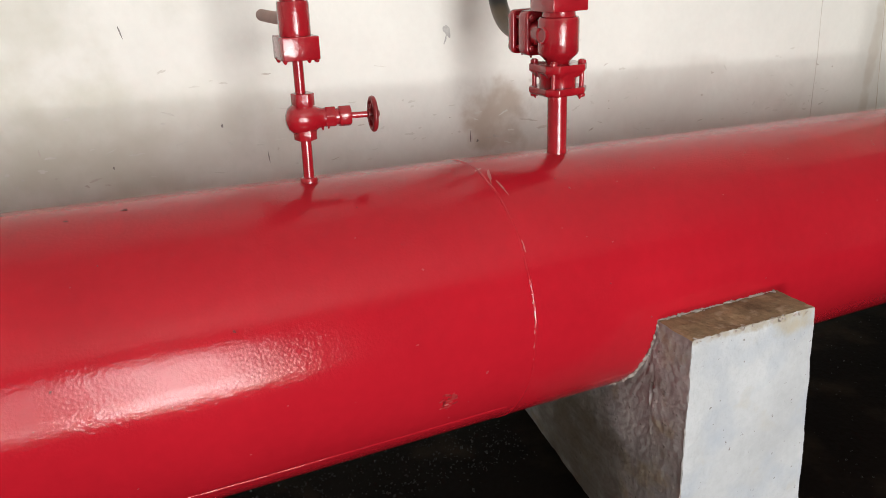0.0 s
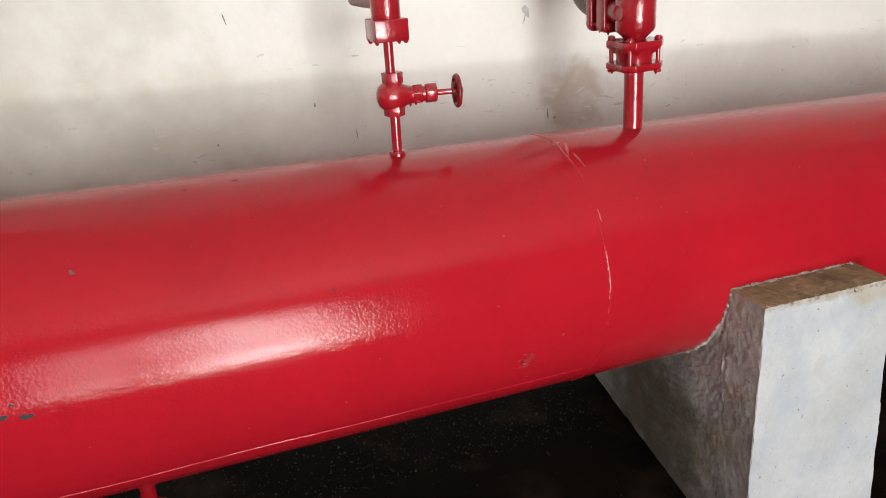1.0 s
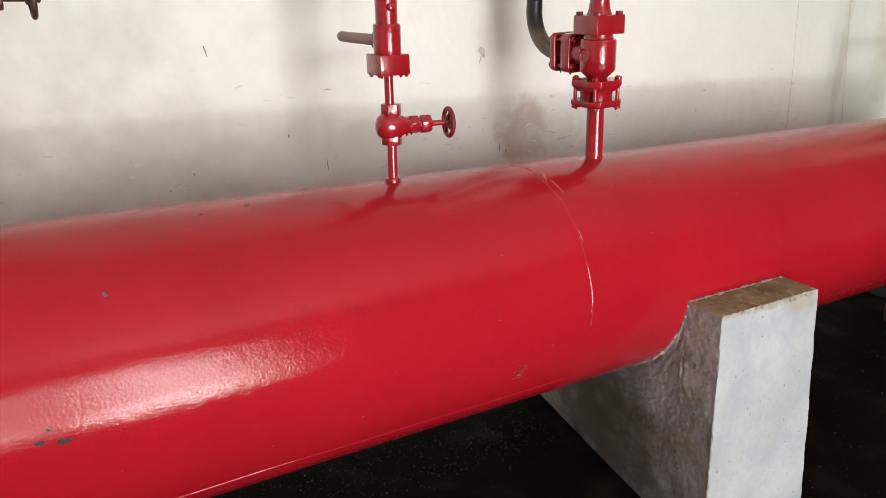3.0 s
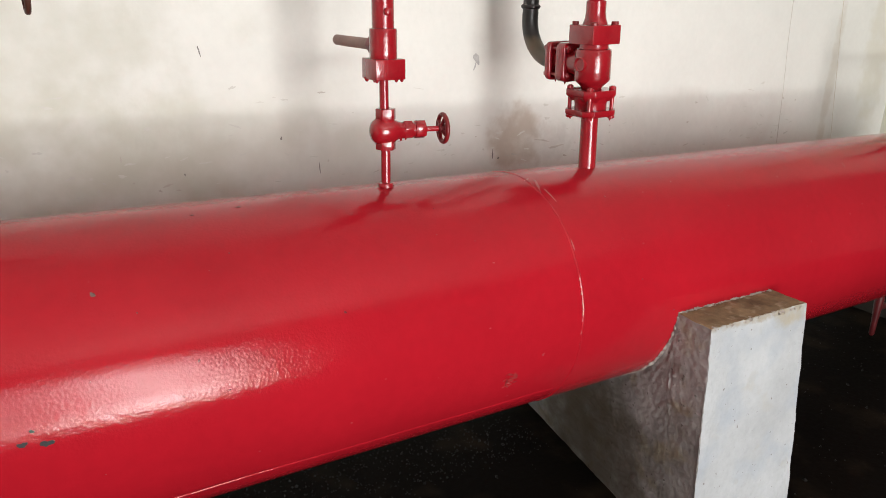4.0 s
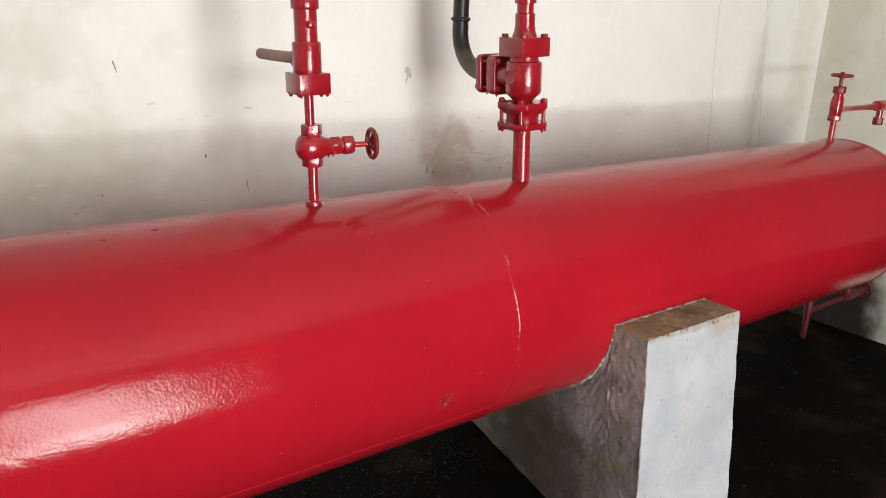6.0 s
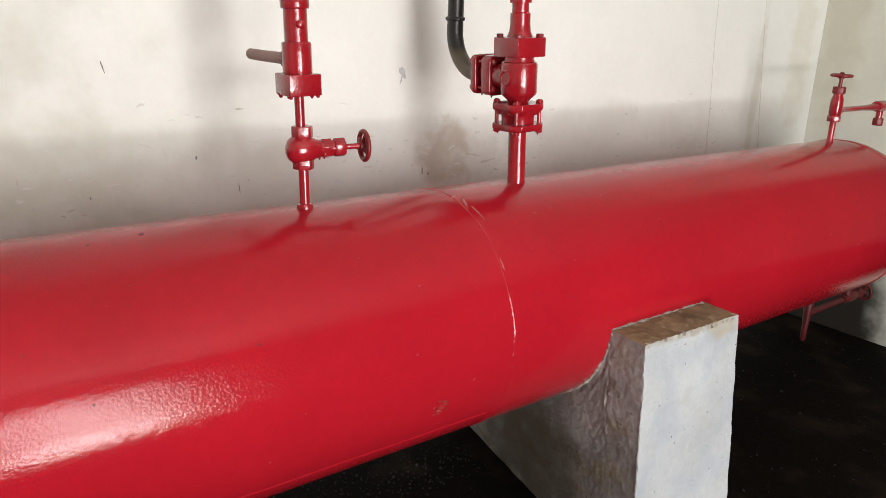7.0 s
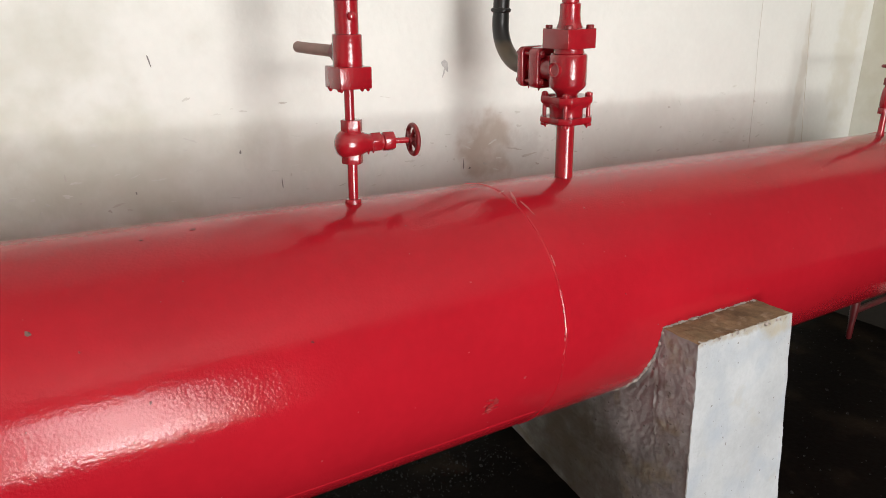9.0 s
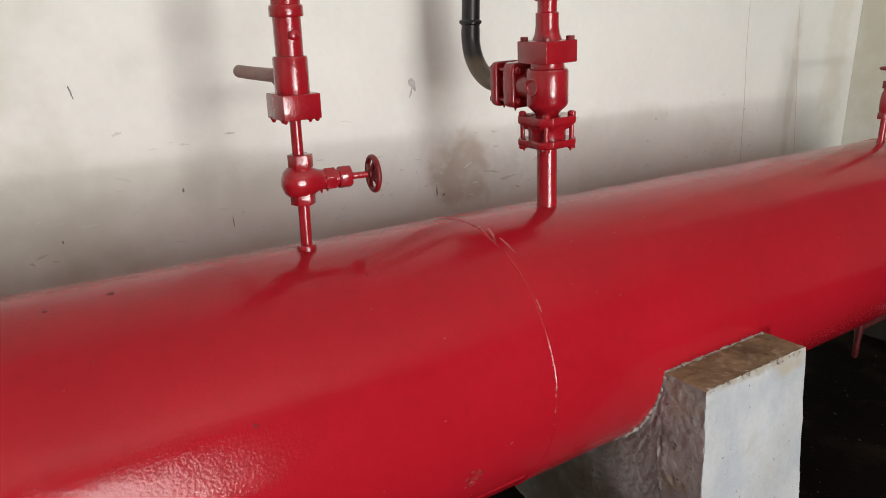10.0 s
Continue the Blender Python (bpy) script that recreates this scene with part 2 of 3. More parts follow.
def tube(points, r, segs=20, closed=False, wobble=0.0):
    """A round rod along points; r is one radius or one for each point."""
    bm = bmesh.new()
    pts = [Vector(p) for p in points]
    n = len(pts)
    side, rings = None, []
    for i, p in enumerate(pts):
        if closed:
            d = pts[(i + 1) % n] - pts[i - 1]
        else:
            d = pts[min(i + 1, n - 1)] - pts[max(i - 1, 0)]
        d.normalize()
        if side is None:
            side = d.orthogonal().normalized()
        side = (side - d * side.dot(d)).normalized()
        up = d.cross(side)
        rad = r[i] if isinstance(r, (list, tuple)) else r
        ring = []
        for k in range(segs):
            a = 2 * math.pi * k / segs
            q = p + (side * math.cos(a) + up * math.sin(a)) * rad * (1 + wobble * noise.noise(p * 130 + Vector((a, 0, 0))))
            ring.append(bm.verts.new(q))
        rings.append(ring)
    pairs = list(zip(rings, rings[1:]))
    for a, b in pairs:
        for k in range(segs):
            bm.faces.new((a[k], a[(k + 1) % segs], b[(k + 1) % segs], b[k]))
    if closed:
        a, b = rings[-1], rings[0]
        best = min(range(segs), key=lambda s: sum((a[k].co - b[(k + s) % segs].co).length for k in range(0, segs, 5)))
        for k in range(segs):
            bm.faces.new((a[k], a[(k + 1) % segs], b[(k + 1 + best) % segs], b[(k + best) % segs]))
    else:
        bm.faces.new(rings[0][::-1])
        bm.faces.new(rings[-1])
    return bm


def merge(*bms):
    out = bms[0]
    for b in bms[1:]:
        me = bpy.data.meshes.new("join")
        b.to_mesh(me)
        b.free()
        out.from_mesh(me)
        bpy.data.meshes.remove(me)
    return out


def drips(parent, paint, spots, r, length):
    """Hardened paint drops that hang from an underside."""
    for i, (x, y, z) in enumerate(spots):
        k = 0.7 + 0.6 * random.random()
        part("paint_drip", lathe([(r * 0.25 * k, -length * k), (r * 0.7 * k, -length * 0.75 * k), (r * k, -length * 0.3 * k), (r * 1.5 * k, 0.002)], "z", (x, y, z), 10), paint, parent)


def handwheel(parent, x, r, axis="x", material=None, at=(0, 0, 0), rim=0.0052):
    """A dished handwheel with a rim, four spokes and a hub, on a stem along the axis."""
    m = Matrix.Translation(at) @ AXIS[axis]
    pts = [m @ Vector((r * math.cos(2 * math.pi * i / 40), r * math.sin(2 * math.pi * i / 40), x)) for i in range(40)]
    wheel = part("handwheel", tube(pts, rim, 12, True), material, parent, "round cast handwheel")
    for k in range(4):
        a = math.pi / 2 * k + 0.5
        part("spoke", tube([m @ Vector((0, 0, x - 0.004)), m @ Vector((r * 0.5 * math.cos(a), r * 0.5 * math.sin(a), x - 0.003)), m @ Vector((r * math.cos(a), r * math.sin(a), x))],
                           [rim * 1.05, rim * 0.8, rim * 0.9], 10), material, wheel)
    part("hub", lathe([(0.006, x - 0.012), (0.011, x - 0.010), (0.011, x + 0.003), (0.0075, x + 0.005), (0.0075, x + 0.011), (0.005, x + 0.013)], axis, at, 20), material, wheel)
    return wheel


# ---- the room ----
def subdivided_wall(name, x0, x1, z0, z1, y, thick, holes=()):
    """An upright wall along x with openings cut through it."""
    xs = sorted({x0, x1, *[h[0] for h in holes], *[h[1] for h in holes]})
    zs = sorted({z0, z1, *[h[2] for h in holes], *[h[3] for h in holes]})
    bm = bmesh.new()
    for a, b in zip(xs, xs[1:]):
        for c, d in zip(zs, zs[1:]):
            if not any(h[0] <= a and b <= h[1] and h[2] <= c and d <= h[3] for h in holes):
                k = box(a, y, c, b, y + thick, d)
                me = bpy.data.meshes.new("join")
                k.to_mesh(me)
                k.free()
                bm.from_mesh(me)
                bpy.data.meshes.remove(me)
    bmesh.ops.remove_doubles(bm, verts=bm.verts, dist=1e-5)
    return bm


X0, X1, XR, BACK, TOP = -3.2, 2.91, 5.2, 0.50, 3.1
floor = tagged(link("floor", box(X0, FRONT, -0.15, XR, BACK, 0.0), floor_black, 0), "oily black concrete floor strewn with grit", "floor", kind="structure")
wall_back = tagged(link("wall_back", box(X0, BACK, -0.15, XR, BACK + 0.23, TOP), wall_paint, 0), "off-white limewashed wall with stains, scratches and painted shade above the tank", "wall", kind="structure")
wall_end = tagged(link("wall_end", box(X1, -0.22, 0.001, X1 + 0.23, BACK - 0.001, TOP - 0.001), end_paint, 0), "aged cream limewashed cross wall with the tank's shade painted black at its foot", "wall", kind="structure")
tagged(link("wall_left", box(X0 - 0.23, FRONT - 0.23, -0.15, X0, BACK + 0.23, TOP), ceiling_paint, 0), "plain unseen limewashed side wall, its tone set for bounced light", "wall", kind="structure")
tagged(link("wall_right", box(XR, FRONT - 0.23, -0.15, XR + 0.23, BACK + 0.23, TOP), bounce_dark_paint, 0), "plain unseen limewashed side wall, its tone set for bounced light", "wall", kind="structure")
tagged(link("wall_front", subdivided_wall("wall_front", X0, XR, -0.15, TOP, FRONT - 0.23, 0.23, [(DOOR_X0, DOOR_X1, -0.15, DOOR_H)]), bounce_dark_paint, 0),
       "plain unseen limewashed wall with an open doorway, toned dark to cut bounce", "wall", kind="structure")
tagged(link("ceiling", box(X0 - 0.23, FRONT - 0.23, TOP, XR + 0.23, BACK + 0.23, TOP + 0.15), ceiling_paint, 0), "plain white limewashed ceiling", "ceiling", kind="structure")
tagged(link("ground", box(-60, -120, -0.35, 60, FRONT - 0.232, -0.05), yard_mat, 0), "pale concrete yard outside the doorway", "ground", kind="structure")
frame_ob = thing("door_1", (DOOR_X0, FRONT, 0), "open grey-painted double doorway frame", "door")
tagged(frame_ob, kind="structure")
W_D = DOOR_X1 - DOOR_X0
part("jamb", box(0.002, -0.10, 0.0, 0.06, -0.02, DOOR_H - 0.06, 0.004), wood, frame_ob)
part("jamb", box(W_D - 0.06, -0.10, 0.0, W_D - 0.002, -0.02, DOOR_H - 0.06, 0.004), wood, frame_ob)
part("lintel", box(0.002, -0.10, DOOR_H - 0.06, W_D - 0.002, -0.02, DOOR_H - 0.002, 0.004), wood, frame_ob)
part("mullion", box(0.74, -0.10, 0.0, 0.94, -0.02, DOOR_H - 0.06, 0.004), wood, frame_ob)


def patch(outline, place):
    """A thin raised flake with a ragged outline: outline in the plane, place() brings it onto its surface at a given height."""
    bm = bmesh.new()
    top = [bm.verts.new(place(u, v, 0.0007)) for u, v in outline]
    low = [bm.verts.new(place(u * 1.04, v * 1.04, -0.0004)) for u, v in outline]
    c = bm.verts.new(place(0, 0, 0.0008))
    n = len(outline)
    for i in range(n):
        j = (i + 1) % n
        bm.faces.new((c, top[i], top[j]))
        bm.faces.new((top[i], low[i], low[j], top[j]))
    return bm


def ragged(w, h, seed, n=22, rough=0.35):
    rnd = random.Random(seed)
    ph = [rnd.random() * 6.28 for _ in range(4)]
    out = []
    for i in range(n):
        a = 2 * math.pi * i / n
        k = 1 + rough * (0.5 * math.sin(2 * a + ph[0]) + 0.35 * math.sin(3 * a + ph[1]) + 0.3 * math.sin(5 * a + ph[2])) + rough * 0.3 * (rnd.random() - 0.5)
        out.append((w / 2 * k * math.cos(a), h / 2 * k * math.sin(a)))
    return out


def wall_mark(name, x, z, w, h, lean, material, seed, rough=0.35):
    c, s = math.cos(radians(lean)), math.sin(radians(lean))
    part(name, patch(ragged(w, h, seed, 24, rough), lambda u, v, e: Vector((x + u * c - v * s, BACK - e, AX + z + u * s + v * c))), material, wall_back)


for i, (nm, x, z, w, h, lean, m, rg) in enumerate((
        ("flake", 0.560, 0.538, 0.018, 0.034, 12, plaster_grey, 0.4), ("flake", 0.555, 0.515, 0.004, 0.030, -20, plaster_grey, 0.5),
        ("scratch", -0.275, 0.560, 0.0035, 0.026, 14, mark_dark, 0.3), ("scratch", -0.069, 0.329, 0.005, 0.010, 10, mark_dark, 0.4),
        ("scratch", 0.042, 0.238, 0.0022, 0.030, 4, mark_dark, 0.4), ("scratch", 0.640, 0.236, 0.003, 0.034, 3, mark_dark, 0.4),
        ("scratch", 0.664, 0.222, 0.008, 0.006, 0, mark_dark, 0.4), ("scratch", -0.48, 0.30, 0.003, 0.018, 2, crack_mat, 0.4),
        ("scratch", 1.02, 0.33, 0.016, 0.003, -8, crack_mat, 0.4), ("scratch", 1.12, 0.42, 0.014, 0.003, 20, crack_mat, 0.4),
        ("scratch", 0.30, 0.30, 0.02, 0.003, 10, crack_mat, 0.5),
        ("scratch", 0.84, 0.27, 0.05, 0.006, -10, crack_mat, 0.6), ("scratch", 0.90, 0.245, 0.06, 0.007, 4, crack_mat, 0.6),
        ("scratch", -0.33, 0.25, 0.004, 0.006, 0, mark_dark, 0.4), ("scratch", 2.20, 0.36, 0.006, 0.005, 0, crack_mat, 0.4))):
    wall_mark(nm, x, z, w, h, lean, m, 40 + i, rg)


def crack(x_low, x_high, z0, z1, w, paint=None):
    pts = []
    for i in range(40):
        k = i / 39
        z = z0 + (z1 - z0) * k
        pts.append((x_low + (x_high - x_low) * k + 0.008 * noise.noise(Vector((z * 4, x_low, 0))) + 0.003 * noise.noise(Vector((z * 23, x_low, 5))), BACK, AX + z))
    part("crack", tube(pts, [w * (0.7 + 0.5 * noise.noise(Vector((0, i * 0.4, x_low)))) for i in range(40)], 6), paint or crack_mat, wall_back)


streak_mat = mat("brown_water_streak", (0.66, 0.61, 0.51), 0.9, 0, 0.85, 20, 120, 0.3, 120, 0.001)
smudge_mat = mat("faint_grey_smudge", (0.70, 0.69, 0.635), 0.9, 0, 0.85, 20, 120, 0.3, 120, 0.001)
rnd = random.Random(12)
for i in range(150):
    x, z = rnd.uniform(-0.9, 2.2), 0.20 + abs(rnd.gauss(0, 0.12))
    wall_mark("smudge", x, z, rnd.uniform(0.004, 0.028), rnd.uniform(0.002, 0.007), rnd.gauss(0, 14), smudge_mat if i % 7 else crack_mat, 500 + i, 0.6)
crack(2.13, 1.99, 0.1, 1.6, 0.0017)
crack(2.526, 2.26, 0.1, 1.6, 0.0020, streak_mat)


# ---- the tank ----
def on_tank(x, a, e=0.0):
    """A point on the shell: a is the angle up from the side that faces the door."""
    return Vector((x, -(R + e) * math.cos(a), (R + e) * math.sin(a)))


HEAD, DEPTH, LEFT = 2.28, 0.22, -2.3
tank = thing("receiver_tank", (0, 0, AX), "long glossy red-painted horizontal steel receiver tank on masonry pedestals", "tank")
profile = [(R * math.sin(t), LEFT - DEPTH * math.cos(t)) for t in [0.02 + (math.pi / 2 - 0.02) * i / 14 for i in range(15)]]
profile += [(R, LEFT + (HEAD - LEFT) * i / 60) for i in range(1, 61)]
profile += [(R * math.cos(t), HEAD + DEPTH * math.sin(t)) for t in [(math.pi / 2 - 0.02) * i / 16 for i in range(1, 17)]]
part("shell", lathe(profile, "x", (0, 0, 0), 144), red_tank, tank)


def ring_weld(x):
    pts = [on_tank(x + 0.004 * noise.noise(Vector((math.cos(i / 15) * 2, math.sin(i / 15) * 2, x))), 2 * math.pi * i / 200, -0.0024) for i in range(200)]
    part("weld_seam", tube(pts, [0.0040 + 0.0010 * noise.noise(Vector((i * 0.7, 0, x))) for i in range(200)], 8, True), red_tank, tank)


for x in (0.347, 2.27, -1.9):
    ring_weld(x)
A_LONG = -0.60
pts = [on_tank(-1.88 + 2.2 * i / 160, A_LONG + 0.03 * noise.noise(Vector((i * 0.05, 0, 3))), -0.0018) for i in range(161)]
part("weld_seam", tube(pts, [0.0034 + 0.0010 * noise.noise(Vector((i * 0.9, 2, 0))) for i in range(161)], 8), red_tank, tank, "long lengthwise weld seam")


def tank_mark(name, x, y, z, w, h, material, seed, rough=0.4, lean=0.0):
    a0 = math.atan2(z, -y)
    c, s = math.cos(lean), math.sin(lean)
    part(name, patch(ragged(w, h, seed, 22, rough), lambda u, v, e: on_tank(x + u * c - v * s, a0 + (u * s + v * c) / R, e)), material, tank)


for i, (nm, x, y, z, w, h, m) in enumerate((
        ("paint_chip", -0.739, -0.298, 0.031, 0.018, 0.010, chip_dark), ("paint_chip", -0.772, -0.298, 0.037, 0.012, 0.009, chip_dark),
        ("paint_chip", -0.757, -0.295, 0.055, 0.007, 0.005, chip_dark), ("paint_chip", -0.643, -0.200, 0.224, 0.008, 0.008, chip_grey),
        ("paint_chip", -0.641, -0.199, 0.2245, 0.004, 0.004, rust_paint), ("paint_chip", -0.225, -0.266, 0.139, 0.005, 0.005, chip_drip),
        ("paint_drip", -0.443, -0.048, 0.296, 0.005, 0.005, chip_drip), ("paint_drip", -0.349, -0.032, 0.298, 0.009, 0.008, chip_drip),
        ("scuff", 0.164, -0.287, -0.087, 0.020, 0.004, scuff_mat), ("scuff", 0.158, -0.284, -0.098, 0.009, 0.005, glint_mat),
        ("scuff", 0.170, -0.289, -0.078, 0.007, 0.016, scuff_mat), ("scuff", 0.152, -0.286, -0.091, 0.005, 0.014, red_dull), ("scuff", 0.160, -0.2905, -0.074, 0.010, 0.003, red_dull),
        ("scuff", 0.176, -0.283, -0.099, 0.013, 0.004, red_dull), ("scuff", 0.147, -0.281, -0.106, 0.006, 0.004, scuff_mat),
        ("paint_chip", -0.50, -0.28, 0.108, 0.004, 0.004, chip_drip), ("paint_chip", 0.24, -0.298, -0.04, 0.006, 0.006, scuff_mat),
        ("paint_chip", 0.52, -0.15, 0.26, 0.005, 0.005, scuff_mat))):
    tank_mark(nm, x, y, z, w, h, m, 7 + i)
for i, (x, a, w, h, lean) in enumerate(((0.362, 1.30, 0.005, 0.060, -0.35), (0.368, 1.16, 0.0035, 0.045, 0.1), (0.350, 1.40, 0.016, 0.005, 0.5), (0.352, 0.66, 0.003, 0.022, 0.05))):
    tank_mark("scratch", x, -R * math.cos(a), R * math.sin(a), w, h, glint_mat, 90 + i, 0.6, lean)
rnd = random.Random(18)
for i in range(26):
    a = -0.31 + rnd.gauss(0, 0.045)
    tank_mark("scuff", 0.162 + rnd.gauss(0, 0.010), -R * math.cos(a), R * math.sin(a), rnd.uniform(0.002, 0.010), rnd.uniform(0.0015, 0.006), scuff_mat if i % 3 else red_dull, 700 + i, 0.6, rnd.uniform(-0.8, 0.8))
rnd = random.Random(33)
for i in range(46):
    a = rnd.uniform(-0.5, 1.25)
    k = rnd.uniform(0.0014, 0.0034)
    tank_mark("paint_nib", rnd.uniform(-0.75, 1.9), -R * math.cos(a), R * math.sin(a), k * rnd.uniform(0.8, 1.6), k, rnd.choice((scuff_mat, red_dull, scuff_mat)), 300 + i, 0.3)
# Pale flecks paint the broken highlight along the ring weld.
rnd = random.Random(21)
a = -0.12
while a < 0.50:
    h = rnd.uniform(0.003, 0.016)
    tank_mark("weld_glint", 0.347 + rnd.uniform(-0.0015, 0.0015), -R * math.cos(a), R * math.sin(a), rnd.uniform(0.002, 0.0042), h, glint_mat, rnd.randrange(999), 0.6)
    a += h / R + rnd.uniform(0.004, 0.03) * (1 if 0.0 < a < 0.33 else 3)
part("nozzle", lathe([(0.018, -R - 0.14), (0.018, -R + 0.02)], "z", (-0.617, 0, 0), 28), red_valve, tank, "short red drain nozzle under the tank")
part("nozzle_flange", lathe([(0.044, -R - 0.155), (0.046, -R - 0.152), (0.046, -R - 0.138), (0.044, -R - 0.135)], "z", (-0.617, 0, 0), 32), red_dull, tank)


# ---- masonry pedestals ----
def pedestal(at_x, label):
    """A plastered pier with a saddle cut for the tank; broader and a little askew at its foot."""
    ob = thing("tank_pedestal", (at_x, 0, 0), label, "pedestal", "tank pedestals")
    a0 = math.asin(-0.022 / R)
    prof = [(-0.405, -0.022)]
    for i in range(15):
        prof.append((-0.405 + (0.405 - R * math.cos(a0)) * (i + 1) / 15 * 0.999, -0.022))
    arc = [(-(R - 0.002) * math.cos(a), (R - 0.002) * math.sin(a)) for a in [a0 + (-math.pi - 2 * a0) * i / 60 for i in range(1, 60)]]
    prof += arc + [(0.30, -0.022), (0.42, -0.022)]
    nx, nz = 30, 110
    bm = bmesh.new()

    def warp(u, y, z):
        k = max(0.0, min(1.0, (-0.022 - z) / (AX - 0.022)))
        yy = y - 0.045 * k * max(0, -y / 0.405) + 0.03 * k * max(0, y / 0.42)
        left = k * 0.185 * (yy + 0.42)
        x = left + u * (0.372 - left * 0.4 + 0.042 * k)
        p = Vector((x, yy, z))
        p += Vector((0.0020 * noise.noise(p * 14 + Vector((at_x, 3, 0))), 0.0022 * noise.noise(p * 13 + Vector((9, at_x, 0))), 0.0035 * noise.noise(p * 17)))
        p += Vector((0.0022, 0.001, 0.0014)) * noise.noise(p * 75)
        if u < 0.001 or u > 0.999:
            q = Vector((p.y * 75, p.z * 24, at_x + u))
            ridge = max(0.0, 1 - abs(noise.noise(q)) * 2.6) ** 5
            where = max(0.0, noise.noise(Vector((p.y * 11, p.z * 9, 4))) + 0.12)
            p.x += (0.0046 * ridge * where + 0.0011 * noise.noise(q * 1.7)) * (-1 if u < 0.5 else 1)
        p.z = max(p.z, -AX - 0.01)
        return p + Vector((0, 0, AX))
    cols = []
    for i in range(nx + 1):
        u = i / nx
        col = []
        for y, z in prof:
            col.append([bm.verts.new(warp(u, y, z + (-AX - z) * (j / nz))) for j in range(nz + 1)] if i in (0, nx) else [bm.verts.new(warp(u, y, z))])
        cols.append(col)
    for i in (0, nx):
        for a, b in zip(cols[i], cols[i][1:]):
            for j in range(nz):
                bm.faces.new((a[j], a[j + 1], b[j + 1], b[j])).material_index = 1
    for i in range(nx):
        for k in range(len(prof) - 1):
            bm.faces.new((cols[i][k][0], cols[i + 1][k][0], cols[i + 1][k + 1][0], cols[i][k + 1][0])).material_index = 2
    for k, idx in ((0, 0), (len(prof) - 1, 1)):
        grid = [[cols[i][k][j] if i in (0, nx) else None for j in range(nz + 1)] for i in range(nx + 1)]
        for i in range(1, nx):
            y, z = prof[k]
            grid[i] = [cols[i][k][0]] + [bm.verts.new(warp(i / nx, y, z + (-AX - z) * (j / nz))) for j in range(1, nz + 1)]
        for i in range(nx):
            for j in range(nz):
                bm.faces.new((grid[i][j], grid[i + 1][j], grid[i + 1][j + 1], grid[i][j + 1])).material_index = idx
    bmesh.ops.remove_doubles(bm, verts=bm.verts, dist=1e-5)
    part("pier", bm, [whitewash, cement, bare_top], ob, "", 50)
    rnd = random.Random(int(at_x * 1000))
    crumbs = bmesh.new()
    for i in range(210):
        s = abs(rnd.gauss(0, 1)) ** 1.6 * 0.0011 + 0.0008
        if i < 110:
            a = a0 - 0.62 * round(rnd.random() * 5) / 5 - abs(rnd.gauss(0, 0.07))
            p = Vector((rnd.gauss(0.002, 0.0025), -(R + rnd.uniform(-0.001, 0.005)) * math.cos(a), AX + (R + rnd.uniform(-0.001, 0.004)) * math.sin(a)))
        elif i < 150:
            p = Vector((rnd.uniform(0, 0.362), -R * math.cos(a0) - rnd.uniform(-0.001, 0.006), AX - 0.021))
        else:
            p = Vector((rnd.uniform(0, 0.366), -0.404 + rnd.gauss(0, 0.003), AX - 0.024 + rnd.uniform(-0.006, 0.001)))
        m = Matrix.Translation(p) @ pose(0, 0, 0, rnd.uniform(0, 360), rnd.uniform(0, 360), rnd.uniform(0, 360)) @ Matrix.Diagonal((s, s * rnd.uniform(0.5, 1.2), s * rnd.uniform(0.4, 0.9), 1))
        for v in bmesh.ops.create_cube(crumbs, size=1.7, matrix=m)["verts"]:
            v.co += Vector((rnd.gauss(0, 1), rnd.gauss(0, 1), rnd.gauss(0, 1))) * s * 0.35
    tagged(part("loose_mortar", crumbs, lip_mat, ob, "loose pale mortar crumbs along the broken edges", 0), kind="stuff")
    # crumbling mortar where the saddle meets the tank
    for u in (0.004, 0.36):
        pts, rad = [], []
        for i in range(260):
            a = a0 - 1.2 * i / 259
            pts.append(Vector((u + 0.003 * noise.noise(Vector((i * 0.17, u, 1))), -(R + 0.001) * math.cos(a), AX + (R + 0.001) * math.sin(a))))
            rad.append(max(0.0006, 0.0020 + 0.0042 * noise.noise(Vector((i * 0.07, 5, u))) + 0.0052 * noise.noise(Vector((i * 0.31, 6, u)))))
        part("mortar_lip", tube(pts, rad, 8, False, 0.5), lip_mat, ob, "ragged pale mortar edge")
    pts, rad = [], []
    for i in range(240):
        pts.append(Vector((0.36 * i / 239, -R * math.cos(a0) - 0.002 + 0.003 * noise.noise(Vector((i * 0.1, 7, 0))), AX - 0.020)))
        rad.append(max(0.0006, 0.0020 + 0.0045 * noise.noise(Vector((i * 0.06, 8, 0))) + 0.0030 * noise.noise(Vector((i * 0.27, 9, 0)))))
    part("mortar_lip", tube(pts, rad, 8, False, 0.5), lip_mat, ob, "ragged pale mortar edge")
    for nm, ends, seed, m in (("worn_edge", ((0.004, -0.4035, AX - 0.0235), (0.366, -0.4035, AX - 0.0235)), 3, whitewash), ("worn_edge", ((0.002, -0.402, AX - 0.03), (-0.004, -0.449, 0.004)), 6, cement)):
        a, b = Vector(ends[0]), Vector(ends[1])
        pts = [a.lerp(b, i / 110) + Vector((0.0015 * noise.noise(Vector((i * 0.3, seed, 1))), 0.0015 * noise.noise(Vector((i * 0.35, seed, 2))), 0.0015 * noise.noise(Vector((i * 0.4, seed, 3))))) for i in range(111)]
        part(nm, tube(pts, [max(0.0008, 0.0016 + 0.0026 * noise.noise(Vector((i * 0.22, seed, 4)))) for i in range(111)], 8, False, 0.4), m, ob, "chipped crumbling edge")
    return ob


pedestal(0.668, "whitewashed cement-plastered masonry pedestal with bare brown top")
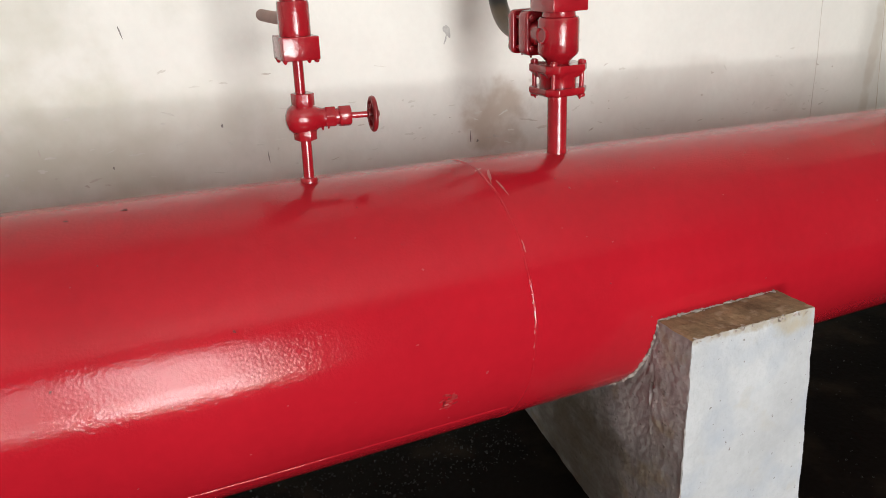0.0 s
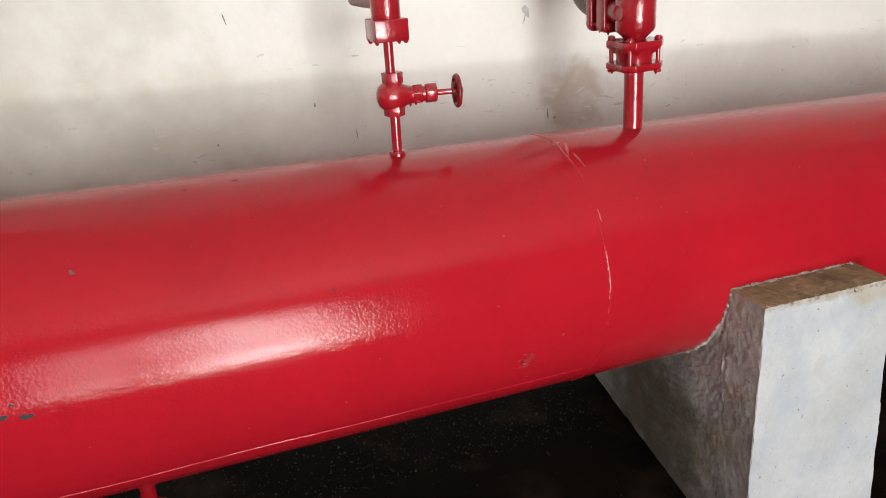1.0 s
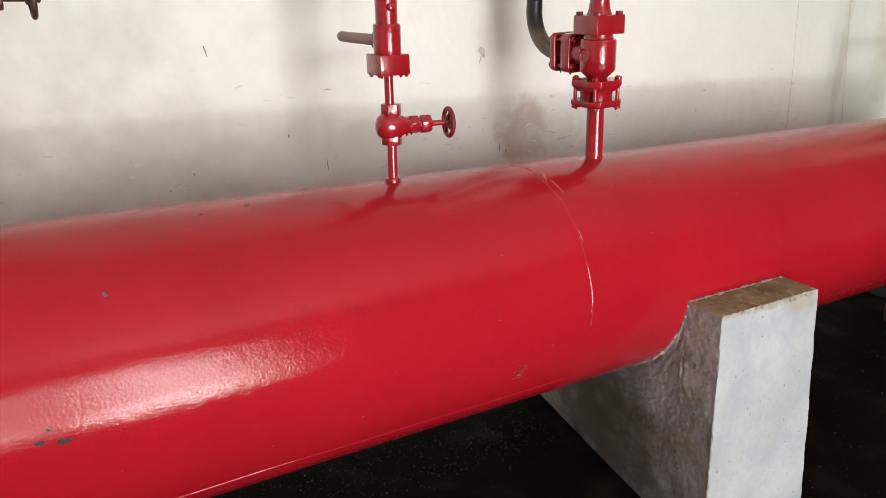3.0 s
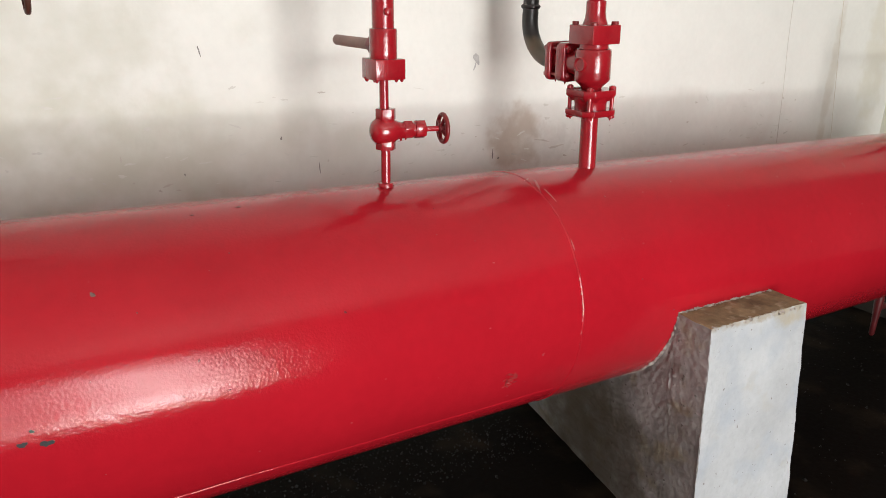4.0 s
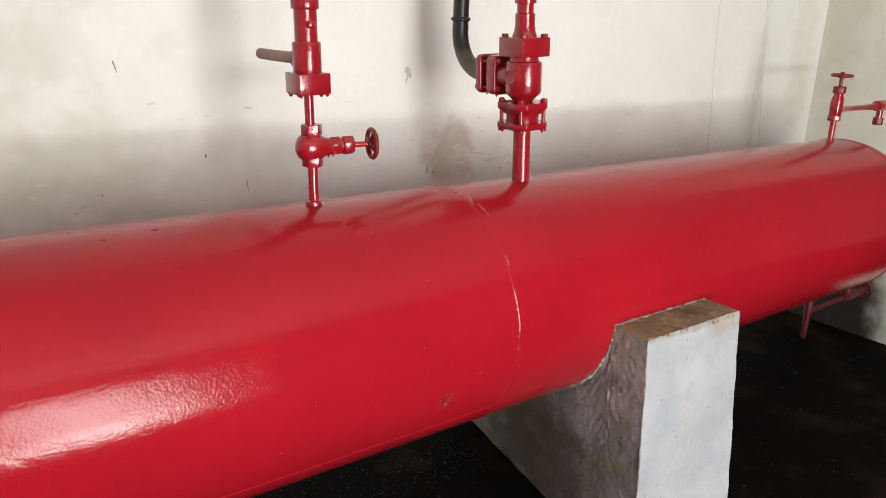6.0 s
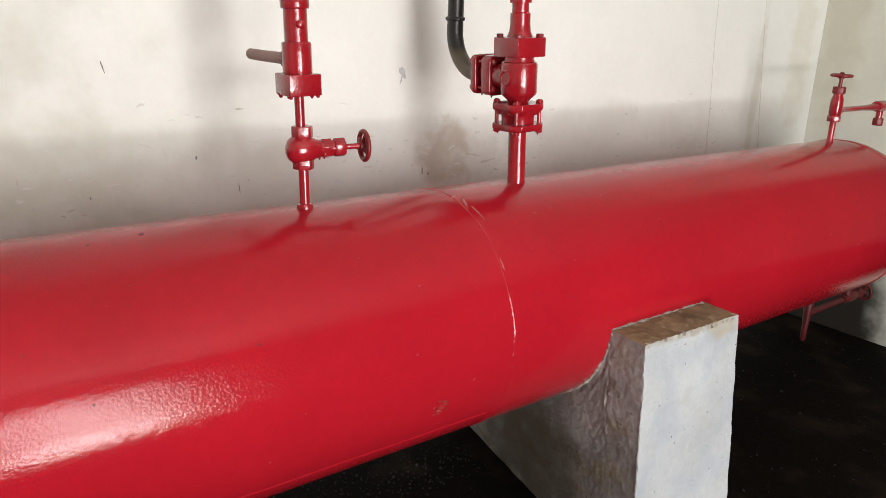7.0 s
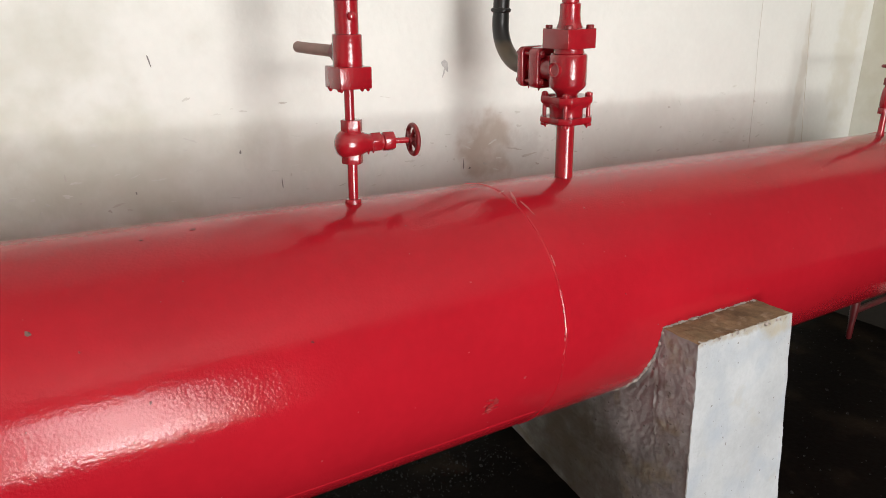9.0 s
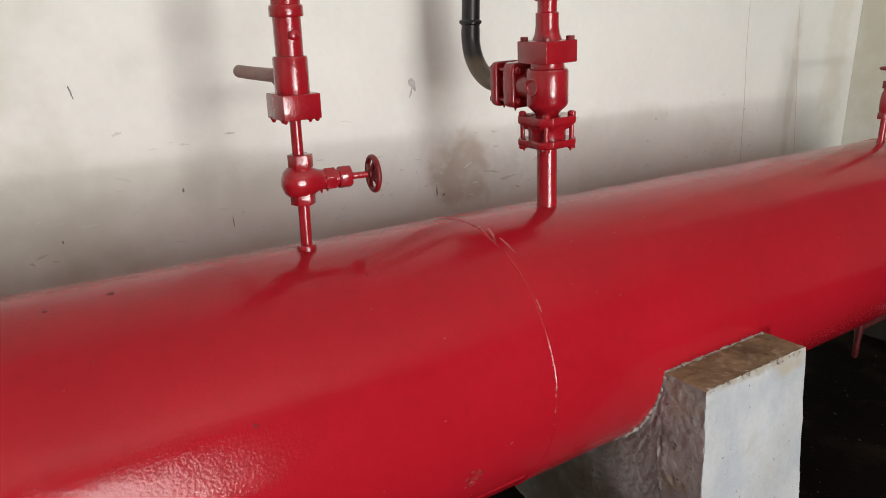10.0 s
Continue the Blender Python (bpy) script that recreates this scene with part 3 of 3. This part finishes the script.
pedestal(-1.75, "whitewashed cement-plastered masonry pedestal under the tank's far end")


# ---- needle valve and its twin ----
def needle_valve(at, riser, paint, label, up=True):
    """A globe needle valve on a riser, its stem and wheel lying along the tank."""
    v = thing("needle_valve", at, label, "valve", "needle valves")
    part("base_collar", lathe([(0.0175, -0.005), (0.0175, 0.007), (0.0165, 0.009), (0.011, 0.010)], "z", (0, 0, 0), 28, 0.0015), paint, v)
    part("riser_pipe", lathe([(0.0105, 0.0), (0.0105, riser + 0.002)], "z", (0, 0, 0), 28), paint, v)
    z = riser + 0.048
    part("union_nut", prism(6, 0.0225, riser, riser + 0.024, "z", (0, 0, 0), 0.875), paint, v)
    part("union_nut", prism(6, 0.0225, riser + 0.066, riser + 0.090, "z", (0, 0, 0), 0.875), paint, v)
    body = [(0.0005, -0.036), (0.010, -0.035), (0.020, -0.031), (0.027, -0.023), (0.0295, -0.012), (0.0300, 0.0), (0.0285, 0.011), (0.0245, 0.020), (0.021, 0.027), (0.0185, 0.034), (0.018, 0.042), (0.018, 0.05)]
    b = lathe(body, "x", (0, 0, z - 0.007), 32)
    col = lathe([(0.017, riser + 0.02), (0.021, riser + 0.036), (0.022, z - 0.004), (0.021, z + 0.016), (0.017, riser + 0.072)], "z", (0, 0, 0), 32)
    part("valve_body", merge(b, col), paint, v)
    part("bonnet_nut", prism(6, 0.0215, 0.040, 0.060, "x", (0, 0, z - 0.007), 0.25), paint, v)
    part("gland", lathe([(0.016, 0.058), (0.016, 0.068)], "x", (0, 0, z - 0.007), 24), paint, v)
    part("gland_nut", prism(6, 0.0212, 0.066, 0.091, "x", (0, 0, z - 0.007), 0.1, 0.003), paint, v)
    part("stem", lathe([(0.0062, 0.09), (0.0062, 0.132)], "x", (0, 0, z - 0.007), 18), paint, v)
    wheel = handwheel(v, 0.135, 0.0305, "x", red_dull if paint is red_valve else paint, (0, 0, z - 0.007))
    drips(v, paint, [(0.010 + 0.012 * i, -0.004 + 0.004 * (i % 2), z - 0.004 - 0.0195) for i in range(4)], 0.003, 0.008)
    return v


valve = needle_valve((-0.003, 0.004, AX + R), 0.084, red_valve, "glossy red needle valve with small handwheel on the tank")
valve.matrix_basis = pose(-0.003, 0.004, AX + R, 0, -1.2, -10)
needle_valve((-0.803, 0.04, AX + R), 0.345, rust_paint, "brown oxide-painted needle valve with handwheel above the tank")


def safety_valve(at):
    v = thing("safety_valve", at, "glossy red spring safety valve with a bare side outlet", "valve")
    h = 0.035
    part("inlet_pipe", lathe([(0.0100, -0.068), (0.0100, 0.004)], "z", (0, 0, 0), 28), red_valve, v)
    part("square_base", prism(4, h * math.sqrt(2), 0.0, 0.043, "z", (0, 0, 0), 0.5, 0.0025), red_valve, v)
    part("lower_body", lathe([(0.028, 0.040), (0.0295, 0.045), (0.0295, 0.101), (0.0280, 0.104), (0.024, 0.105)], "z", (0, 0, 0), 44), red_valve, v)
    part("spring_housing", lathe([(0.0235, 0.100), (0.0235, 0.170)], "z", (0, 0, 0), 44), red_valve, v)
    part("collar", lathe([(0.023, 0.166), (0.0275, 0.1675), (0.0285, 0.170), (0.0285, 0.183), (0.027, 0.186), (0.025, 0.187)], "z", (0, 0, 0), 44), red_valve, v)
    part("cap", lathe([(0.0245, 0.182), (0.0245, 0.25), (0.022, 0.262), (0.012, 0.268)], "z", (0, 0, 0), 40), red_valve, v)
    plug = part("plug", lathe([(0.0085, 0.0), (0.0085, 0.006), (0.006, 0.0085), (0.002, 0.0095)], "y", (0, 0, 0), 20), red_valve, v)
    plug.matrix_local = pose(-0.002, -0.0235, 0.138, 180, 0, 0)
    part("outlet_boss", prism(6, 0.0205, 0.02, 0.050, "y", (0, 0, 0.068), 0.0, 0.002), red_dull, v)
    pts = [(0.0, 0.045, 0.068), (0.0, 0.10, 0.068), (0.001, 0.18, 0.067), (0.002, 0.243, 0.067), (0.002, 0.249, 0.067), (0.002, 0.252, 0.067)]
    part("outlet_pipe", tube(pts, [0.0122, 0.0122, 0.0122, 0.0122, 0.010, 0.005], 24), pale_pipe, v, "dusty pinkish-brown side outlet pipe")
    drips(v, red_valve, [(h * sx, -h + 0.004 + k * 0.02, 0.001) for sx, k in ((-0.9, 0), (-0.8, 0.9), (-0.85, 2.6), (0.4, 0), (0.75, 0.0), (0.9, 0.4))], 0.004, 0.006)
    return v


valve = safety_valve((0, 0, 0))
valve.matrix_basis = pose(-0.012, 0.004, AX + 0.537, 0, -1.7, 0)


# ---- angle stop valve, with its flanges ----
def stop_valve(at):
    v = thing("stop_valve", at, "large glossy red flanged stop valve standing on the tank", "valve")
    z0 = R
    part("riser_pipe", lathe([(0.024, z0 - 0.006), (0.0225, z0 + 0.002), (0.0222, 0.441)], "z", (0, 0, 0), 36), red_valve, v)
    s2 = math.sqrt(2)

    def plate(name, half, za, zm, zb, cut, foot):
        bm = bmesh.new()
        out = []
        for k in range(4):
            a = math.pi / 4 + k * math.pi / 2
            c = Vector((half * s2 * math.cos(a), half * s2 * math.sin(a), 0))
            t = Vector((-math.sin(a), math.cos(a), 0)) * cut
            out += [c - t - c.normalized() * cut * 0.9, c - t * 0.5 - c.normalized() * cut * 0.25, c + t * 0.5 - c.normalized() * cut * 0.25, c + t - c.normalized() * cut * 0.9]
        lo = [bm.verts.new((p.x * foot, p.y * foot, za)) for p in out]
        mid = [bm.verts.new((p.x, p.y, zm)) for p in out]
        hi = [bm.verts.new((p.x, p.y, zb)) for p in out]
        bm.faces.new(lo[::-1])
        bm.faces.new(hi)
        for i in range(16):
            bm.faces.new((lo[i], lo[(i + 1) % 16], mid[(i + 1) % 16], mid[i]))
            bm.faces.new((mid[i], mid[(i + 1) % 16], hi[(i + 1) % 16], hi[i]))
        bmesh.ops.bevel(bm, geom=bm.edges[:], offset=0.0018, segments=2, profile=0.5, affect="EDGES")
        return part(name, bm, red_valve, v)
    plate("lower_flange", 0.0495, 0.436, 0.441, 0.453, 0.031, 0.90)
    plate("upper_flange", 0.0495, 0.474, 0.489, 0.503, 0.031, 0.74)
    part("flange_neck", lathe([(0.041, 0.449), (0.041, 0.468), (0.043, 0.474), (0.047, 0.482), (0.0485, 0.489)], "z", (0, 0, 0), 36), red_valve, v)
    for sx in (-1, 1):
        for sy in (-1, 1):
            x, y = sx * 0.0375, sy * 0.0375
            b = part("bolt", lathe([(0.0052, 0.429), (0.0052, 0.5125)], "z", (x, y, 0), 14), red_valve, v)
            part("nut", prism(6, 0.0095, 0.502, 0.5105, "z", (x, y, 0), 0.2 * sx), red_valve, b)
            part("nut", prism(6, 0.0098, 0.4300, 0.437, "z", (x, y, 0), 0.1 * sy), red_valve, b)
    part("valve_body", lathe([(0.024, 0.498), (0.0265, 0.508), (0.034, 0.515), (0.043, 0.523), (0.0455, 0.529), (0.0455, 0.596), (0.043, 0.601), (0.038, 0.603), (0.036, 0.612), (0.036, 0.62)], "z", (0, 0, 0), 56), red_valve, v)
    part("bonnet_block", prism(4, 0.0450 * s2, 0.614, 0.660, "z", (0, 0, 0), 0.5, 0.0025), red_valve, v)
    for sx in (-1, 1):
        for sy in (-1, 1):
            part("cap_screw", prism(6, 0.0095, 0.658, 0.668, "z", (sx * 0.034, sy * 0.034, 0), 0.3 * sx + 0.1 * sy), red_dull, v)
    part("bonnet", lathe([(0.034, 0.657), (0.031, 0.662), (0.0265, 0.674), (0.0245, 0.69), (0.0245, 0.715), (0.0205, 0.718), (0.0205, 0.738), (0.0265, 0.739), (0.0265, 0.775), (0.02, 0.78)], "z", (0, 0, 0), 44), red_valve, v)
    boss = part("boss", lathe([(0.019, 0.0), (0.019, 0.008), (0.0165, 0.0105), (0.013, 0.0095), (0.012, 0.008)], "z", (0, 0, 0), 28), red_valve, v, "round cast boss")
    boss.matrix_local = Matrix.Rotation(radians(-86), 4, "Z") @ pose(0, -0.0385, 0.566, 90, 0, 0)

    def side_plate(name, ya, yb):
        b = box(-0.041, ya, 0.514, 0.041, yb, 0.613)
        edges = [e for e in b.edges if abs(e.verts[0].co.y - e.verts[1].co.y) > 1e-4]
        bmesh.ops.bevel(b, geom=edges, offset=0.016, segments=5, profile=0.5, affect="EDGES")
        bmesh.ops.bevel(b, geom=[e for e in b.edges if abs(e.verts[0].co.y - e.verts[1].co.y) < 1e-5 and len(e.link_faces) == 2 and e.calc_face_angle(0) > 1.0], offset=0.005, segments=3, profile=0.5, affect="EDGES")
        return part(name, b, red_valve, v)
    side_plate("outlet_flange", 0.066, 0.100)
    side_plate("outlet_flange", 0.124, 0.144)
    part("outlet_neck", lathe([(0.036, 0.02), (0.034, 0.085), (0.027, 0.09), (0.027, 0.135)], "y", (0, 0, 0.5635), 32), red_valve, v)
    for sx in (-1, 1):
        for sz in (-1, 1):
            b = part("bolt", lathe([(0.0048, 0.052), (0.0048, 0.155)], "y", (sx * 0.028, 0, 0.5635 + sz * 0.033), 12), red_valve, v)
            part("nut", prism(6, 0.009, 0.070, 0.081, "y", (sx * 0.028, -0.014, 0.5635 + sz * 0.033), 0.2), red_valve, b)
            part("nut", prism(6, 0.009, 0.143, 0.152, "y", (sx * 0.028, 0, 0.5635 + sz * 0.033), 0.4), red_valve, b)
    drips(v, red_valve, [(-0.012, 0.090, 0.515), (-0.008, 0.134, 0.515), (-0.04, -0.040, 0.437), (0.03, -0.042, 0.437), (0.040, -0.03, 0.437), (-0.040, 0.03, 0.437)], 0.0028, 0.009)
    return v


valve = stop_valve((0, 0, 0))
valve.matrix_basis = pose(0.6035, -0.002, AX, 0, -2.9, 0)


def elbow_pipe(at):
    v = thing("discharge_pipe", at, "black-painted steel pipe bending up from the stop valve", "pipe")
    bend = 0.107
    pts = [(0, 0, 0), (0, 0.02, 0)] + [(0, 0.02 + bend * math.sin(a), bend - bend * math.cos(a)) for a in [math.pi / 2 * i / 14 for i in range(1, 15)]] + [(0, 0.02 + bend, 0.12)]
    part("elbow", tube(pts, 0.0222, 32), black_pipe, v)
    part("weld_bead", lathe([(0.0218, -0.006), (0.0252, -0.003), (0.0258, 0.001), (0.0245, 0.004), (0.0218, 0.006)], "z", (0, 0.02 + bend, 0.134), 32, 0.003), black_pipe, v)
    part("pipe", lathe([(0.0216, 0.115), (0.0216, 1.2)], "z", (0, 0.02 + bend, 0), 32), black_pipe, v)
    return v


elbow_pipe((0.576, 0.142, AX + 0.561))


# ---- level-gauge valve and drain at the far end ----
def gauge_valve(at):
    v = thing("gauge_valve", at, "red angle valve with upright stem and side arm", "valve")
    part("riser_pipe", lathe([(0.017, -0.006), (0.013, 0.004), (0.0110, 0.012), (0.0110, 0.08)], "z", (0, 0, 0), 28), red_valve, v)
    part("union_nut", prism(6, 0.0245, 0.078, 0.100, "z", (0, 0, 0), 0.2), red_valve, v)
    part("valve_body", lathe([(0.020, 0.098), (0.0225, 0.112), (0.0230, 0.14), (0.0215, 0.160), (0.017, 0.174), (0.017, 0.182)], "z", (0, 0, 0), 32), red_valve, v)
    part("gland_nut", prism(6, 0.0235, 0.180, 0.206, "z", (0, 0, 0), 0.1, 0.003), red_dull, v)
    part("stem", lathe([(0.0065, 0.2), (0.0065, 0.246)], "z", (0, 0, 0), 18), red_dull, v)
    handwheel(v, 0.246, 0.034, "z", red_dull, (0, 0, 0), 0.0056)
    part("side_arm", lathe([(0.019, 0.015), (0.015, 0.035), (0.0105, 0.055), (0.0100, 0.12), (0.0105, 0.22), (0.014, 0.30), (0.017, 0.32)], "x", (0, 0, 0.120), 28), red_valve, v)
    part("gauge_cock", merge(lathe([(0.020, 0.315), (0.022, 0.33), (0.022, 0.38), (0.017, 0.395)], "x", (0, 0, 0.122), 28), lathe([(0.012, 0.060), (0.012, 0.12)], "z", (0.356, 0, 0), 24)), red_valve, v)
    part("cock_nut", prism(6, 0.021, 0.045, 0.075, "z", (0.356, 0, 0), 0.2, 0.003), red_dull, v)
    return v


gauge_valve((2.160, 0.0, AX + R))


def drain_line(at):
    v = thing("drain_line", at, "red oil drain pipework hanging below the tank's end, its colour darkened for shade", "pipe")
    part("drain_pot", lathe([(0.007, -0.235), (0.011, -0.228), (0.012, -0.17), (0.0155, -0.12), (0.0185, -0.07), (0.013, -0.04), (0.012, 0.008)], "z", (0, 0, 0), 28), red_shaded, v)
    part("drain_pipe", tube([(0.0, 0, -0.115), (0.10, 0, -0.112), (0.30, 0, -0.108), (0.345, 0, -0.106)], 0.0125, 24), red_shaded, v)
    part("valve_body", lathe([(0.016, 0.28), (0.022, 0.30), (0.024, 0.335), (0.022, 0.37), (0.017, 0.38), (0.017, 0.42)], "x", (0, 0, -0.106), 28), red_shaded, v)
    part("riser_pipe", lathe([(0.021, -0.11), (0.021, 0.06)], "z", (0.315, 0, 0), 28), red_shaded, v)
    part("gland_nut", prism(6, 0.022, 0.41, 0.44, "x", (0, 0, -0.106), 0.2, 0.003), red_shaded, v)
    part("stem", lathe([(0.006, 0.43), (0.006, 0.465)], "x", (0, 0, -0.106), 16), red_shaded, v)
    handwheel(v, 0.470, 0.034, "x", red_shaded, (0, 0, -0.106), 0.0075)
    return v


drain_line((2.245, 0.0, AX - R))


# ---- grit on the floor under the tank ----
def grit():
    bm = bmesh.new()
    rnd = random.Random(5)
    for k in range(3000):
        x, y = rnd.uniform(-2.2, 0.72), rnd.uniform(0.18, 0.49) if rnd.random() < 0.9 else rnd.uniform(-0.5, 0.49)
        if k >= 2600:
            x, y = rnd.uniform(1.1, 2.8), rnd.uniform(-0.9, 0.4)
        s = rnd.uniform(0.0015, 0.005) * (1.8 if rnd.random() < 0.06 else 1)
        m = pose(x, y, s * 0.35, rnd.uniform(0, 360), rnd.uniform(0, 360), rnd.uniform(0, 360)) @ Matrix.Diagonal((s, s * rnd.uniform(0.5, 1), s * rnd.uniform(0.4, 0.8), 1))
        vs = [bm.verts.new(m @ Vector(p)) for p in ((1, 0, 0), (-1, 0, 0), (0, 1, 0), (0, -1, 0), (0, 0, 1), (0, 0, -1))]
        for a, b, c in ((0, 2, 4), (2, 1, 4), (1, 3, 4), (3, 0, 4), (2, 0, 5), (1, 2, 5), (3, 1, 5), (0, 3, 5)):
            bm.faces.new((vs[a], vs[b], vs[c]))
    tagged(link("grit", bm, grit_mat, 0), "black grit and crumbs scattered on the floor", "grit", kind="stuff")


grit()
